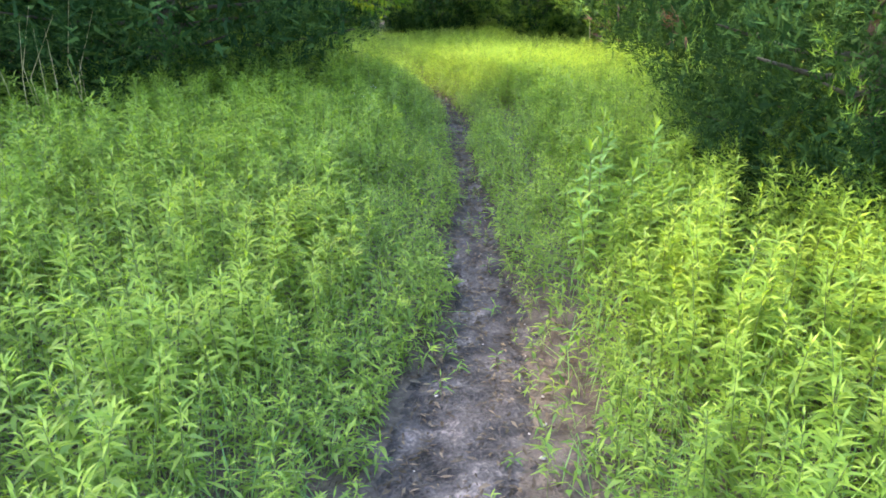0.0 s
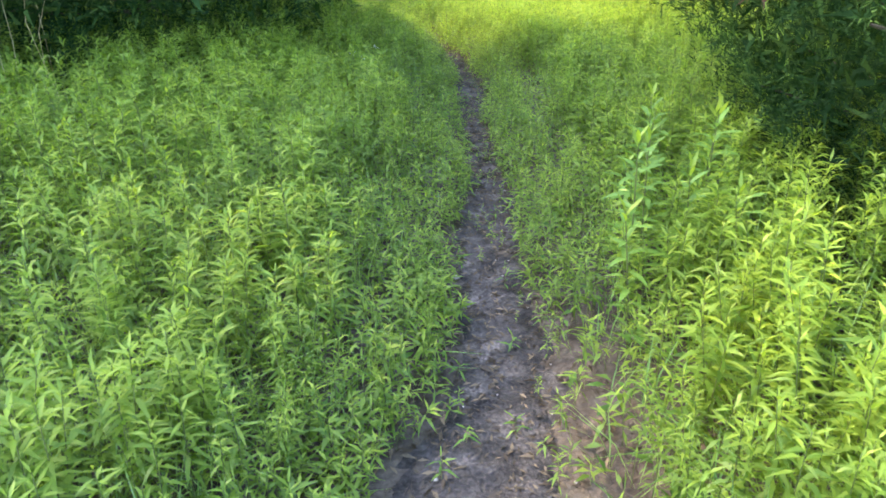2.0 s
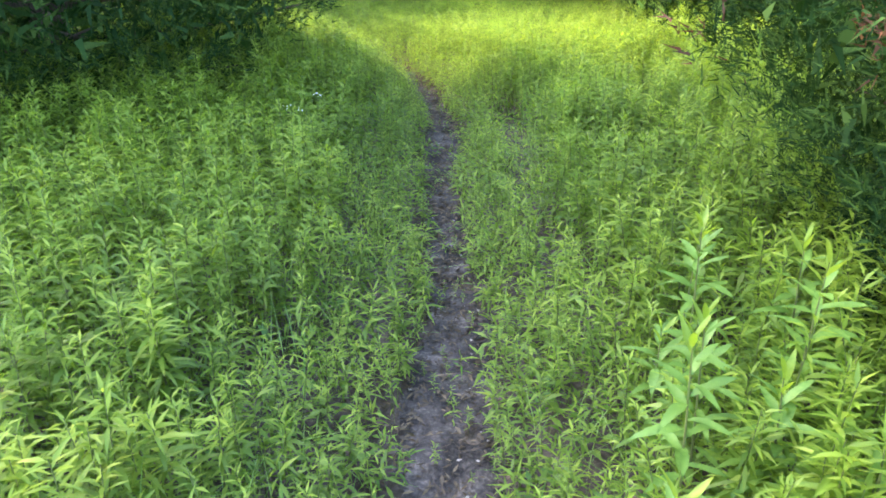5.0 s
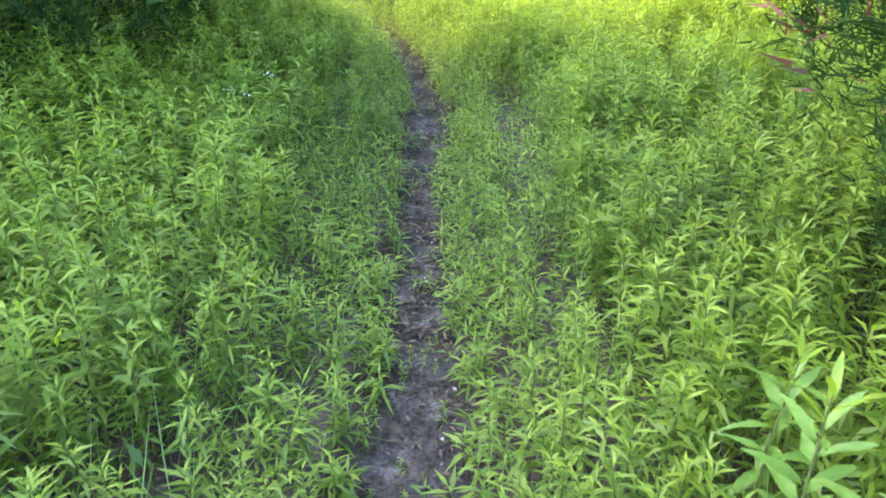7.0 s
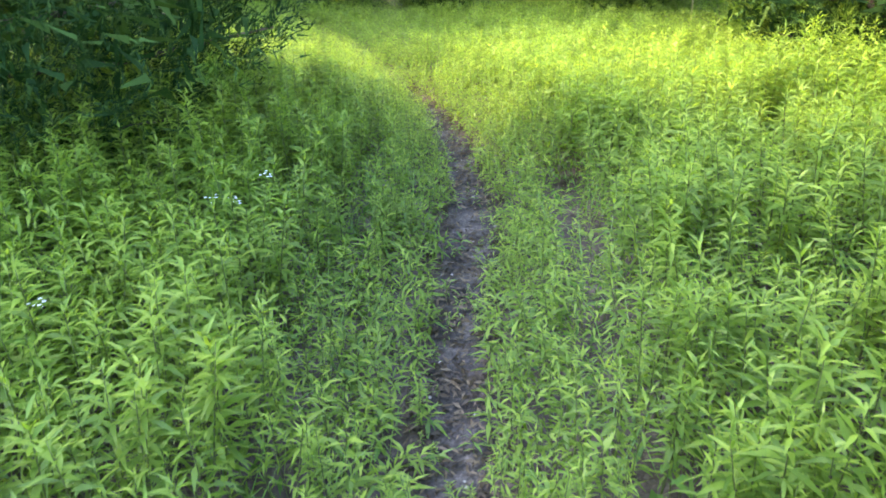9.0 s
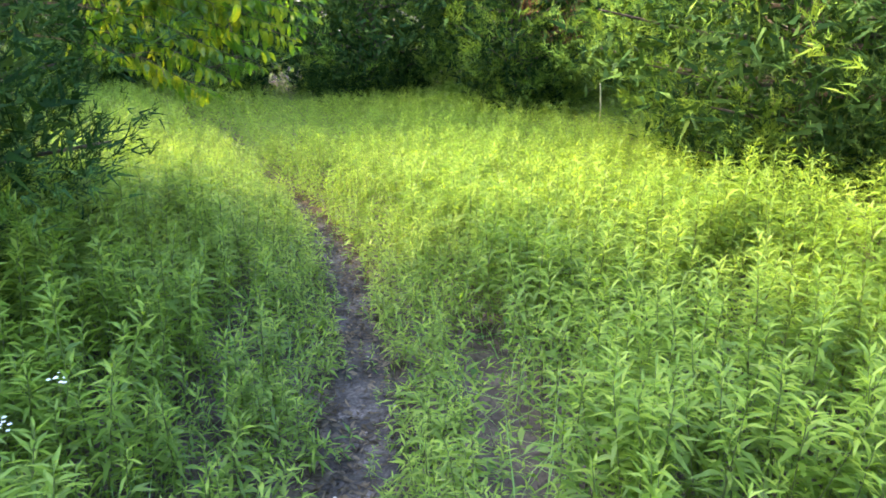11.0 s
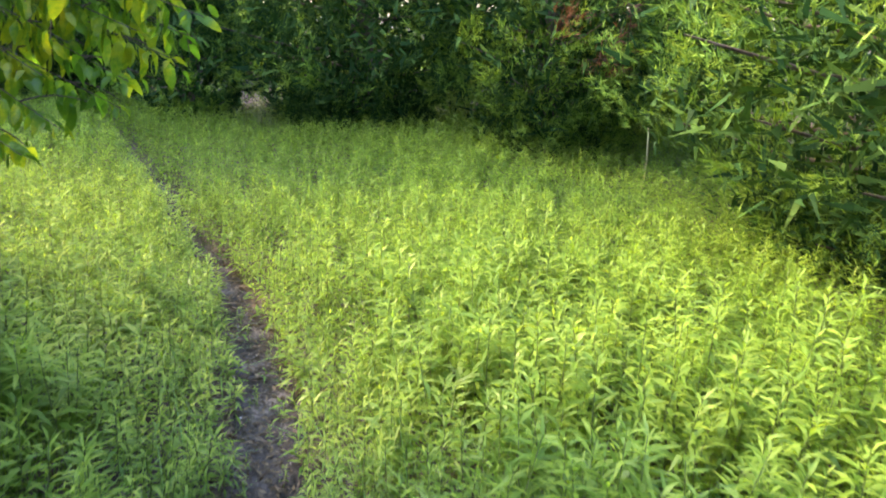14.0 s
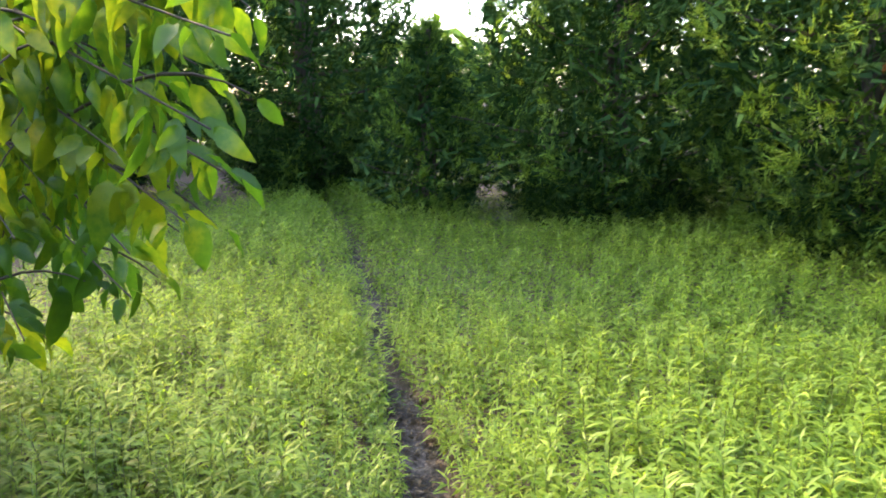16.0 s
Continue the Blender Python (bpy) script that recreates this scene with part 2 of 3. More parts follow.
def build_ground():
    gx = np.concatenate(([-600, -200, -60, -25, -12, -7], np.arange(-4.5, 4.51, 0.09), [7, 12, 25, 60, 200, 600]))
    gy = np.concatenate(([-600, -200, -60, -20, -8], np.arange(-3, 15.01, 0.09), [18, 24, 40, 90, 250, 600]))
    X, Y = np.meshgrid(gx, gy)
    v = np.stack((X.ravel(), Y.ravel(), ground_z(X.ravel(), Y.ravel())), 1)
    i = np.arange(len(gy) - 1)[:, None] * len(gx) + np.arange(len(gx) - 1)
    i = i.ravel()
    w = len(gx)
    t = np.concatenate((np.stack((i, i + 1, i + w + 1), 1), np.stack((i, i + w + 1, i + w), 1)))
    tagged(new("ground", mesh_of("ground", v, t, [M_SOIL], smooth=True)), "dark leaf-littered soil under the meadow plants", "ground", kind="structure")
    ys = np.arange(-2, 13.5, 0.025)
    cols = 26
    left = np.interp(ys, TRAIL_Y, TRAIL_L) - 0.05
    right = np.interp(ys, TRAIL_Y, TRAIL_R) + 0.06
    f = np.linspace(0, 1, cols)
    X = left[:, None] + (right - left)[:, None] * f
    Y = np.repeat(ys[:, None], cols, 1)
    rough = np.array([noise.noise(Vector((a * 7, b * 7, 0))) + 0.6 * noise.noise(Vector((a * 19, b * 19, 4))) + 0.3 * noise.noise(Vector((a * 45, b * 45, 9))) for a, b in zip(X.ravel(), Y.ravel())]).reshape(X.shape)
    Z = ground_z(X, Y) + 0.012 - 0.05 * (np.abs(f - 0.5) * 2)[None] ** 4 + 0.014 * rough
    v = np.stack((X.ravel(), Y.ravel(), Z.ravel()), 1)
    i = (np.arange(len(ys) - 1)[:, None] * cols + np.arange(cols - 1)).ravel()
    t = np.concatenate((np.stack((i, i + 1, i + cols + 1), 1), np.stack((i, i + cols + 1, i + cols), 1)))
    tagged(new("trail", mesh_of("trail", v, t, [M_TRAIL], smooth=True)), "narrow bare dirt footpath worn through the meadow", "path", kind="structure")


build_ground()

# ---- meadow plants ----


def plant_height(x, y):
    """Height of the stand: low along the trail's edge, taller away from it and in front of the cedars."""
    d = off_trail(x, y)
    h = 0.16 + 0.03 * np.clip((y - 7.2) / 1.0, 0, 1) + 0.56 * np.clip(d, 0, 0.6)
    h = h + 0.10 * np.clip((d - 0.7) / 1.2, 0, 1)
    h = h + 0.16 * np.exp(-((x + 1.6) ** 2 / 0.8 + (y - 7.0) ** 2 / 1.2))
    h = h + 0.12 * np.exp(-((x - 0.95) ** 2 / 0.25 + (y - 2.7) ** 2 / 0.8))
    h = np.where(y > 8, np.minimum(h, 0.40 - 0.05 * np.clip(y - 8.6, 0, 2) + 0.03 * np.sin(2 * x)), h)
    return h


def scatter(n, x0, x1, y0, y1, lo=-0.01):
    x, y = rng.uniform(x0, x1, n), rng.uniform(y0, y1, n)
    d = off_trail(x, y)
    keep = d > np.where(y > 7.3, 0.0, lo)
    # two faint side tracks where the ground shows
    keep &= ~((np.abs(x + 0.38) < 0.09) & (np.abs(y - 7.0) < 0.75) & (rng.random(n) < 0.8))
    keep &= ~((np.abs(x - 0.56) < 0.10) & (np.abs(y - 6.6) < 0.7) & (rng.random(n) < 0.75))
    # worn, thinly grown edge beside the wide part of the trail
    keep &= ~((d < 0.22) & (x > 0) & (y < 2.9) & (rng.random(n) < 0.8))
    return x[keep], y[keep]


def goldenrods(x, y, h, shape, count, size=1.0, lean=0.10):
    """The leaves and stems of goldenrod plants standing at x, y."""
    n = len(x)
    z = ground_z(x, y)
    foot = np.stack((x, y, z), 1)
    tip = foot + np.stack((rng.normal(0, lean, n) * h, rng.normal(0, lean, n) * h, h), 1)
    per = np.maximum(8, (count * np.clip(h / 0.5, 0.35, 1.25)).astype(int))
    who = np.repeat(np.arange(n), per)
    k = np.arange(len(who)) - np.repeat(np.cumsum(per) - per, per)
    f = (k + 0.5) / per[who]
    s = 0.18 + 0.82 * f ** 0.58
    base = foot[who] + (tip - foot)[who] * s[:, None]
    az = k * 2.4 + who * 1.7 + rng.normal(0, 0.35, len(who))
    rise = 0.20 + 0.52 * s ** 5 + rng.normal(0, 0.24, len(who))
    curl = 0.80 - 0.30 * s ** 4 + rng.normal(0, 0.25, len(who))
    length = np.broadcast_to(size, (n,))[who] * (0.052 + 0.050 * np.sin(np.pi * np.clip(s, 0, 1) ** 1.4) ** 0.8) * np.clip(h[who] / 0.45, 0.66, 1.25) * rng.uniform(0.75, 1.2, len(who))
    width = length * rng.uniform(0.062, 0.09, len(who)) * (1.0 if shape is FINE else 1.12)
    young = s > 0.84
    out = []
    for slot, pick in ((0, ~young), (1, young)):
        v, t = leaves(FLAT if slot == 0 and shape is PLAIN else shape, base[pick], az[pick], rise[pick], curl[pick], length[pick], width[pick], 0.35, rng.normal(0, 0.25, pick.sum()))
        out.append((v, t, slot))
    v, t = sticks(foot, tip, 0.0026 * np.clip(h / 0.5, .5, 1.2), np.full(n, 0.001))
    out.append((v, t, 2))
    return out


PLANT_MATS = [M_LEAF, M_YOUNG, M_STEM]


def build_meadow():
    # beside the trail
    x, y = scatter(8500, -2.2, 2.3, 0.5, 11.0)
    xf, yf = scatter(2600, -2.2, 2.3, 7.6, 11.0)
    x, y = np.concatenate((x, xf)), np.concatenate((y, yf))
    h = plant_height(x, y) * rng.uniform(0.6, 1.25, len(x))
    x2, y2 = scatter(5200, -1.8, 1.0, 1.2, 11.5)
    close = (off_trail(x2, y2) < 0.28)
    x2, y2 = x2[close], y2[close]
    h2 = (0.10 + 0.45 * np.clip(off_trail(x2, y2), 0, 0.3)) * rng.uniform(0.6, 1.5, len(x2))
    v, t, ix = joined(goldenrods(x, y, h, PLAIN, 42, np.where(y > 8.0, 0.76, 0.68)) + goldenrods(x2, y2, h2, FLAT, 30, 1.15, 0.2))
    tagged(new("goldenrod_stand", mesh_of("goldenrod_stand", v, t, PLANT_MATS, ix)), "dense green leafy goldenrod plants beside the footpath", "plants", kind="stuff")
    # farther off
    x, y = scatter(10000, -5.2, 4.6, -1.5, 14.2)
    xf, yf = scatter(5200, -3.6, 3.4, 10.8, 14.4)
    x, y = np.concatenate((x, xf)), np.concatenate((y, yf))
    keep = ~((x > -2.2) & (x < 2.3) & (y > 0.5) & (y < 11.0))
    keep &= ((y > 1.5) & (np.abs(x) < 1.2 + 0.7 * y)) | (rng.random(len(x)) < 0.45)
    x, y = x[keep], y[keep]
    h = plant_height(x, y) * rng.uniform(0.7, 1.2, len(x))
    v, t, ix = joined(goldenrods(x, y, h, FLAT, 32, 0.9))
    tagged(new("meadow_plants", mesh_of("meadow_plants", v, t, PLANT_MATS, ix)), "meadow of young green goldenrod in the clearing", "plants", kind="stuff")
    # low growth that covers the soil
    n = 52000
    x, y = rng.uniform(-5, 4.5, n), rng.uniform(-0.5, 14, n)
    d = off_trail(x, y)
    keep = (d > 0.02) & (rng.random(n) < np.clip(d / 0.25, 0.12, 1))
    x, y = x[keep], y[keep]
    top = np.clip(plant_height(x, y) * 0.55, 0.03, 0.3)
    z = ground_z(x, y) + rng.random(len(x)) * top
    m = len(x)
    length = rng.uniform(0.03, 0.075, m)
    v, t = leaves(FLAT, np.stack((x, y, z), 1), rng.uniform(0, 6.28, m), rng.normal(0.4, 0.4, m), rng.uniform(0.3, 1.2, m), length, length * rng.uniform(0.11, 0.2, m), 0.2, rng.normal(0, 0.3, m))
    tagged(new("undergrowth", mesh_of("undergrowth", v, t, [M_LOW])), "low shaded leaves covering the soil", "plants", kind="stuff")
    # grass among the plants
    n = 48000
    x, y = rng.uniform(-3.5, 3, n), rng.uniform(-0.3, 11, n)
    d = off_trail(x, y)
    thick = 0.25 + 0.75 * np.exp(-((x + 0.75) ** 2 / 0.3 + (y - 1.9) ** 2 / 1.6)) + 0.75 * np.exp(-((x - 1.0) ** 2 / 0.3 + (y - 1.4) ** 2 / 0.8))
    keep = (d > 0.05) & (rng.random(n) < thick)
    x, y = x[keep], y[keep]
    m = len(x)
    length = np.clip(plant_height(x, y) * rng.uniform(0.6, 1.25, m), 0.06, 0.7)
    v, t = leaves(PLAIN, np.stack((x, y, ground_z(x, y)), 1), rng.uniform(0, 6.28, m), rng.uniform(1.1, 1.55, m), rng.uniform(0.4, 1.9, m), length, rng.uniform(0.0014, 0.0028, m), 0.3)
    tagged(new("grass", mesh_of("grass", v, t, [M_GRASS])), "thin green grass blades among the meadow plants", "grass", kind="stuff")
    # seedlings on the trail
    n = 900
    x, y = rng.uniform(-2.2, 0.75, n), rng.uniform(0.8, 12, n)
    d = off_trail(x, y)
    keep = (d < 0.06) & ((rng.random(n) < 0.35) | (d > -0.07)) | ((d < 0.28) & (x > 0.2) & (y < 2.9))
    x, y = x[keep], y[keep]
    v, t, ix = joined(goldenrods(x, y, rng.uniform(0.03, 0.12, len(x)), PLAIN, 22, 0.8))
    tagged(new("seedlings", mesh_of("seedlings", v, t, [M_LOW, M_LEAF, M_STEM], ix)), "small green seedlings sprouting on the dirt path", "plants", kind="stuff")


build_meadow()

# ---- cedars ----


def cedar(x, y, high, wide, tufts, per, seed, label, spray=0.05, light=0.2, brown=None, thick=0.13, belly=1.4, limbs=36, fat=0.085, core=0.18):
    """A red cedar: a tapered trunk, rising limbs, dense dark filler for the crown's inner shade, and a ragged crown of
    plumes of small sprays.
    The crown is widest at the height belly and drawn in below it."""
    r = np.random.default_rng(seed)
    root = tagged(new("cedar_tree"), label, "tree", "cedars round the clearing")
    root.location = (x, y, float(ground_z(np.array([x]), np.array([y]))[0]) - 0.03)
    ph = r.uniform(0, 6.28, 4)

    def reach(z, a):
        """How far the crown reaches from the trunk at height z towards a."""
        low = np.clip(z / belly, 0, 1)
        up = np.clip((z - belly) / (high - belly), 0, 1)
        lump = 0.98 + 0.06 * np.sin(3 * a + 1.6 * z + ph[0]) + 0.05 * np.sin(5 * a - 3.1 * z + ph[1]) + 0.04 * np.sin(9 * a + 5.3 * z + ph[2]) + 0.04 * np.sin(2 * a + 9 * z + ph[3])
        return wide * (0.42 + 0.58 * low ** 1.1) * (1 - up ** 1.25) * lump + 0.05

    # trunk
    zs = np.linspace(0, high * 0.96, 12)
    cx, cy = np.cumsum(r.normal(0, 0.025, 12)), np.cumsum(r.normal(0, 0.025, 12))
    cx, cy = cx - cx[0], cy - cy[0]
    rad = thick * (1 - zs / high) ** 0.9 + 0.012
    rad[0] *= 1.35
    a = np.stack((cx, cy, zs), 1)
    tv, tt = sticks(a[:-1], a[1:] + (a[1:] - a[:-1]) * 0.04, rad[:-1], rad[1:], 9)
    part("trunk", mesh_of("trunk", tv, tt, [M_BARK], smooth=True), root, "grey-brown shredding bark")
    # limbs, rising from the trunk to the crown's skin
    foot = np.sort(0.12 + (high * 0.85 - 0.12) * r.random(limbs) ** 1.3)
    az = np.arange(limbs) * 2.399 + r.normal(0, 0.3, limbs)
    ends = foot + 0.12 + 0.1 * foot
    out = reach(ends, az) * r.uniform(0.8, 1.0, limbs)
    start = np.stack((np.interp(foot, zs, cx), np.interp(foot, zs, cy), foot), 1)
    tip = np.stack((np.cos(az) * out, np.sin(az) * out, ends), 1)
    mid = start * 0.45 + tip * 0.55 - np.array([0, 0, 0.05])
    rl = 0.007 + 0.011 * out
    for k in range(limbs):
        i = slice(k, k + 1)
        bv, bt, _ = joined([(*sticks(start[i], mid[i], rl[i], rl[i] * 0.6, 5), 0), (*sticks(mid[i], tip[i], rl[i] * 0.6, rl[i] * 0.2, 4), 0)])
        part("limb", mesh_of("limb", bv, bt, [M_BARK]), root)
    # plumes over the crown
    tz = 0.12 + (high - 0.12) * r.random(tufts) ** 1.6
    ta = r.uniform(0, 2 * np.pi, tufts)
    tr = reach(tz, ta) * (1.0 - 0.42 * r.random(tufts) ** 1.3)
    at = np.stack((np.cos(ta) * tr, np.sin(ta) * tr, tz), 1)
    tall = r.uniform(0.14, 0.34, tufts) * np.clip(wide / 1.6, 0.6, 1.2)
    lead = np.stack((np.cos(ta), np.sin(ta), 0.25 + 0.35 * tz / high), 1) * 0.7 + np.array([0, 0, 0.45]) + r.normal(0, 0.32, at.shape)
    lead /= np.linalg.norm(lead, axis=1, keepdims=True)
    n = tufts * per
    pick = r.integers(0, tufts, n)
    g = r.random(n)
    pos = at[pick] + lead[pick] * (tall[pick] * (g * 1.4 - 0.8))[:, None] + r.normal(0, 1, (n, 3)) * (tall[pick] * 0.26 * (1.1 - g))[:, None]
    pos[:, 2] = np.maximum(pos[:, 2], 0.10 + 0.25 * r.random(n))
    d = lead[pick] * 0.9 + r.normal(0, 0.40, (n, 3))
    yaw = np.arctan2(d[:, 1], d[:, 0])
    up = np.arctan2(d[:, 2], np.hypot(d[:, 0], d[:, 1]))
    ls = spray * r.uniform(0.8, 1.8, n)
    # light: share of plumes coloured as if sunlit; low for shaded trees
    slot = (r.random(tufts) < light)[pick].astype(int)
    if brown:
        bx, by, bz, br = brown
        near = ((pos - np.array([bx - x, by - y, bz])) ** 2).sum(1) < br * br
        slot = np.where(near & (r.random(tufts) < 0.3)[pick], 2, slot)
    pieces = []
    axis = np.stack((np.cos(yaw) * np.cos(up), np.sin(yaw) * np.cos(up), np.sin(up)), 1)
    roll = r.uniform(-1, 1, n)
    for step, turn, short in ((0.4, 0, 0.7), (0.1, 0.6, 0.6), (0.1, -0.6, 0.6)):
        for sl in (0, 1, 2):
            w = slot == sl
            if w.any():
                lk = ls[w] * short
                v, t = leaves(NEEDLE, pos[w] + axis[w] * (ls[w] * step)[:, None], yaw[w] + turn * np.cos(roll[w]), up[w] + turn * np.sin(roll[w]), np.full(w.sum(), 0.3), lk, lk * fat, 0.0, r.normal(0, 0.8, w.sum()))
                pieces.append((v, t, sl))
    # filler needles inside the crown, all in the dark colour, for its inner shade
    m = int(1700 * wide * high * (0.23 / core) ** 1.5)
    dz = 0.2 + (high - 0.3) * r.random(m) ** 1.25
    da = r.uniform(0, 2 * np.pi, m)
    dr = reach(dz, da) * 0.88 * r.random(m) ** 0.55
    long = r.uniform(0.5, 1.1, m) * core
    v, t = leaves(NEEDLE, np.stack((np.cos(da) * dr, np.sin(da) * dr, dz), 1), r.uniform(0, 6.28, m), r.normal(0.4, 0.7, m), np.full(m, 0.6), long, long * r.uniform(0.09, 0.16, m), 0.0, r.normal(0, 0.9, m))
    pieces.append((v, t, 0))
    v, t, ix = joined(pieces)
    part("crown", mesh_of("crown", v, t, [M_CEDAR, M_CEDAR_LIT, M_BROWN], ix), root)
    return root


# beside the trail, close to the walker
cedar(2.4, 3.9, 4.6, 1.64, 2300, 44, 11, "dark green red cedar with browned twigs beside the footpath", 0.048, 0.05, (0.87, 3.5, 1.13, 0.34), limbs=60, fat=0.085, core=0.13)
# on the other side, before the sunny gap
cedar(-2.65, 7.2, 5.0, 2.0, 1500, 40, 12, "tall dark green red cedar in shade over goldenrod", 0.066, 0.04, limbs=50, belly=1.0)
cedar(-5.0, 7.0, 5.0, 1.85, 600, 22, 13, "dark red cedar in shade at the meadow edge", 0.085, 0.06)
# two tall cedars out of view, added to keep sun off the near meadow
cedar(-6.5, 6.9, 8.6, 2.6, 500, 16, 14, "large dark red cedar out of view, added to shade the meadow", 0.13, 0.08, thick=0.2)
cedar(-6.6, 3.9, 8.2, 2.1, 420, 16, 25, "large dark red cedar out of view, added to shade the meadow", 0.13, 0.08, thick=0.2)
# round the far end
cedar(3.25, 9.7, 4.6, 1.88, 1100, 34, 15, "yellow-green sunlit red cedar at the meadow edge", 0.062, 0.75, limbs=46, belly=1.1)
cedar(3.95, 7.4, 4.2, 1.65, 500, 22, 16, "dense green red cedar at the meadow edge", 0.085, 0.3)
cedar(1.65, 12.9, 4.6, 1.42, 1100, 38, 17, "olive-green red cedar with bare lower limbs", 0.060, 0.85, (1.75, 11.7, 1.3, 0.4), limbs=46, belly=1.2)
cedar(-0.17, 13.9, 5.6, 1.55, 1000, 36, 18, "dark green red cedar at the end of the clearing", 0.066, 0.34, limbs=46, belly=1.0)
cedar(-1.8, 13.6, 1.9, 0.66, 360, 30, 19, "small pale green cedar at the end of the clearing", 0.055, 0.65, belly=0.5)
cedar(-3.6, 14.9, 6.2, 1.55, 900, 30, 20, "tall dark cedar beyond the bend of the path", 0.072, 0.24, thick=0.15)
cedar(-6.6, 14.2, 7.6, 2.2, 500, 18, 21, "tall dark cedar beyond the cherry tree", 0.11, 0.12, thick=0.18)
cedar(3.3, 14.6, 5.5, 1.8, 420, 18, 22, "dark cedar behind the others", 0.11, 0.15)
cedar(5.4, 11.6, 5.2, 1.9, 420, 18, 23, "dark cedar behind the others", 0.11, 0.15)
cedar(5.9, 4.8, 5.0, 1.9, 300, 14, 24, "dark cedar behind the others", 0.15, 0.15)


def far_woods():
    """A ragged belt of woods round the clearing, too far off to tell tree from tree."""
    n = 30000
    a = rng.uniform(-2.2, 2.2, n)                     # clockwise from +y
    dist = rng.uniform(14, 21, n)
    x, y = np.sin(a) * dist, 6 + np.cos(a) * dist
    top = 4.2 + 1.6 * np.sin(a * 9 + 1) * np.sin(a * 23) + 0.9 * np.sin(a * 41 + 2)
    top = np.where(np.abs(a + 0.27) < 0.13, 2.0 + 0.5 * np.sin(a * 90), top)
    z = np.maximum(top, 1.4) * rng.random(n) ** 0.8
    m = n
    ln = rng.uniform(0.4, 0.8, m)
    v, t = leaves(FLAT, np.stack((x, y, z + ground_z(x, y)), 1), rng.uniform(0, 6.28, m), rng.uniform(-0.3, 1.2, m), rng.uniform(0.2, 1.0, m), ln, ln * rng.uniform(0.12, 0.24, m), 0.2, rng.normal(0, 0.6, m))
    ix = (rng.random(m) < 0.3).astype(int).repeat(2)
    tagged(new("far_woods", mesh_of("far_woods", v, t, [M_CEDAR, M_CEDAR_LIT], ix)), "dark green woods round the clearing", "woods", kind="stuff")


far_woods()


def far_growth():
    """Rank growth beyond the clearing, under the trees."""
    n = 52000
    a = rng.uniform(0, 2 * np.pi, n)
    dist = 5.5 + 17 * rng.random(n) ** 0.8
    x, y = np.sin(a) * dist, 6 + np.cos(a) * dist
    keep = (x < -6.4) | (x > 5.7) | (y > 13.8) | (y < -1.4)
    x, y = x[keep], y[keep]
    m = len(x)
    ln = rng.uniform(0.12, 0.3, m)
    v, t = leaves(FLAT, np.stack((x, y, ground_z(x, y) + rng.uniform(0.0, 0.55, m)), 1), rng.uniform(0, 6.28, m), rng.uniform(0.3, 1.3, m), rng.uniform(0.2, 1.0, m), ln, ln * 0.12, 0.2)
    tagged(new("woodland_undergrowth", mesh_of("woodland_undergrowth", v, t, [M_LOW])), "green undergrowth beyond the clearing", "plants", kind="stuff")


far_growth()

# ---- cherry tree over the trail ----
BLADE_U = np.array([0.0, 0.12, 0.35, 0.62, 0.85, 1.0])
BLADE_W = np.array([0.05, 0.62, 1.0, 0.86, 0.42, 0.02])


def broad_leaf(name, length, half, curl, fold, stalk, mat):
    """One leaf along +x with a short stalk, a sunk midrib and a drawn-out tip."""
    v, t = [], []
    for i, (u, w) in enumerate(zip(BLADE_U, BLADE_W)):
        x = stalk + length * u * math.cos(curl * u * 0.5)
        z = -length * u * math.sin(curl * u * 0.5)
        for s in (-1, 0, 1):
            v.append((x, s * half * w, z + abs(s) * half * w * fold + 0.002 * math.sin(9 * u + s)))
    for i in range(5):
        a = 3 * i
        for k in (0, 1):
            t += [(a + k, a + k + 1, a + k + 4), (a + k, a + k + 4, a + k + 3)]
    n = len(v)
    v += [(0, -0.0008, 0), (0, 0.0008, 0), (stalk + 0.004, 0, 0.0008)]
    t.append((n, n + 1, n + 2))
    return mesh_of(name, np.array(v), np.array(t), [mat], smooth=True)


def leaf_at(mesh, parent, place, way, roll, size=1.0, name="leaf"):
    ob = new(name, mesh)
    ob.parent = parent
    q = Vector(way).to_track_quat("X", "Z").to_matrix().to_4x4()
    ob.matrix_basis = Matrix.Translation(place) @ q @ pose(0, 0, 0, roll) @ Matrix.Scale(size, 4)
    return ob


def bent_branch(points, r0, r1, sides=5):
    p = np.array(points)
    r = np.linspace(r0, r1, len(p))
    v, t = sticks(p[:-1], p[1:] + (p[1:] - p[:-1]) * 0.03, r[:-1], r[1:], sides)
    return mesh_of("branch", v, t, [M_TWIG], smooth=True)


def dress(branch, pts, r, kinds, first):
    """Hangs leaves along a branch, on either side in turn."""
    length = sum((b - a).length for a, b in zip(pts, pts[1:]))
    n = max(4, int(length / 0.036))
    for k in range(n):
        f = first + (1 - first) * k / (n - 1)
        g = f * 4
        j = min(3, int(g))
        place = pts[j].lerp(pts[j + 1], g - j)
        along = (pts[j + 1] - pts[j]).normalized()
        side = Vector((-along.y, along.x, 0)).normalized() * (1 if k % 2 else -1)
        drop = r.uniform(0.5, 1.5) if f < 0.95 else 0.2
        way = along * r.uniform(0.0, 0.7) + side * r.uniform(0.05, 0.7) + Vector((0, 0, -drop))
        leaf_at(r.choice(kinds), branch, place + side * 0.006, way, r.uniform(-80, 80), r.uniform(0.9, 1.35) * (0.7 if f > 0.95 else 1))


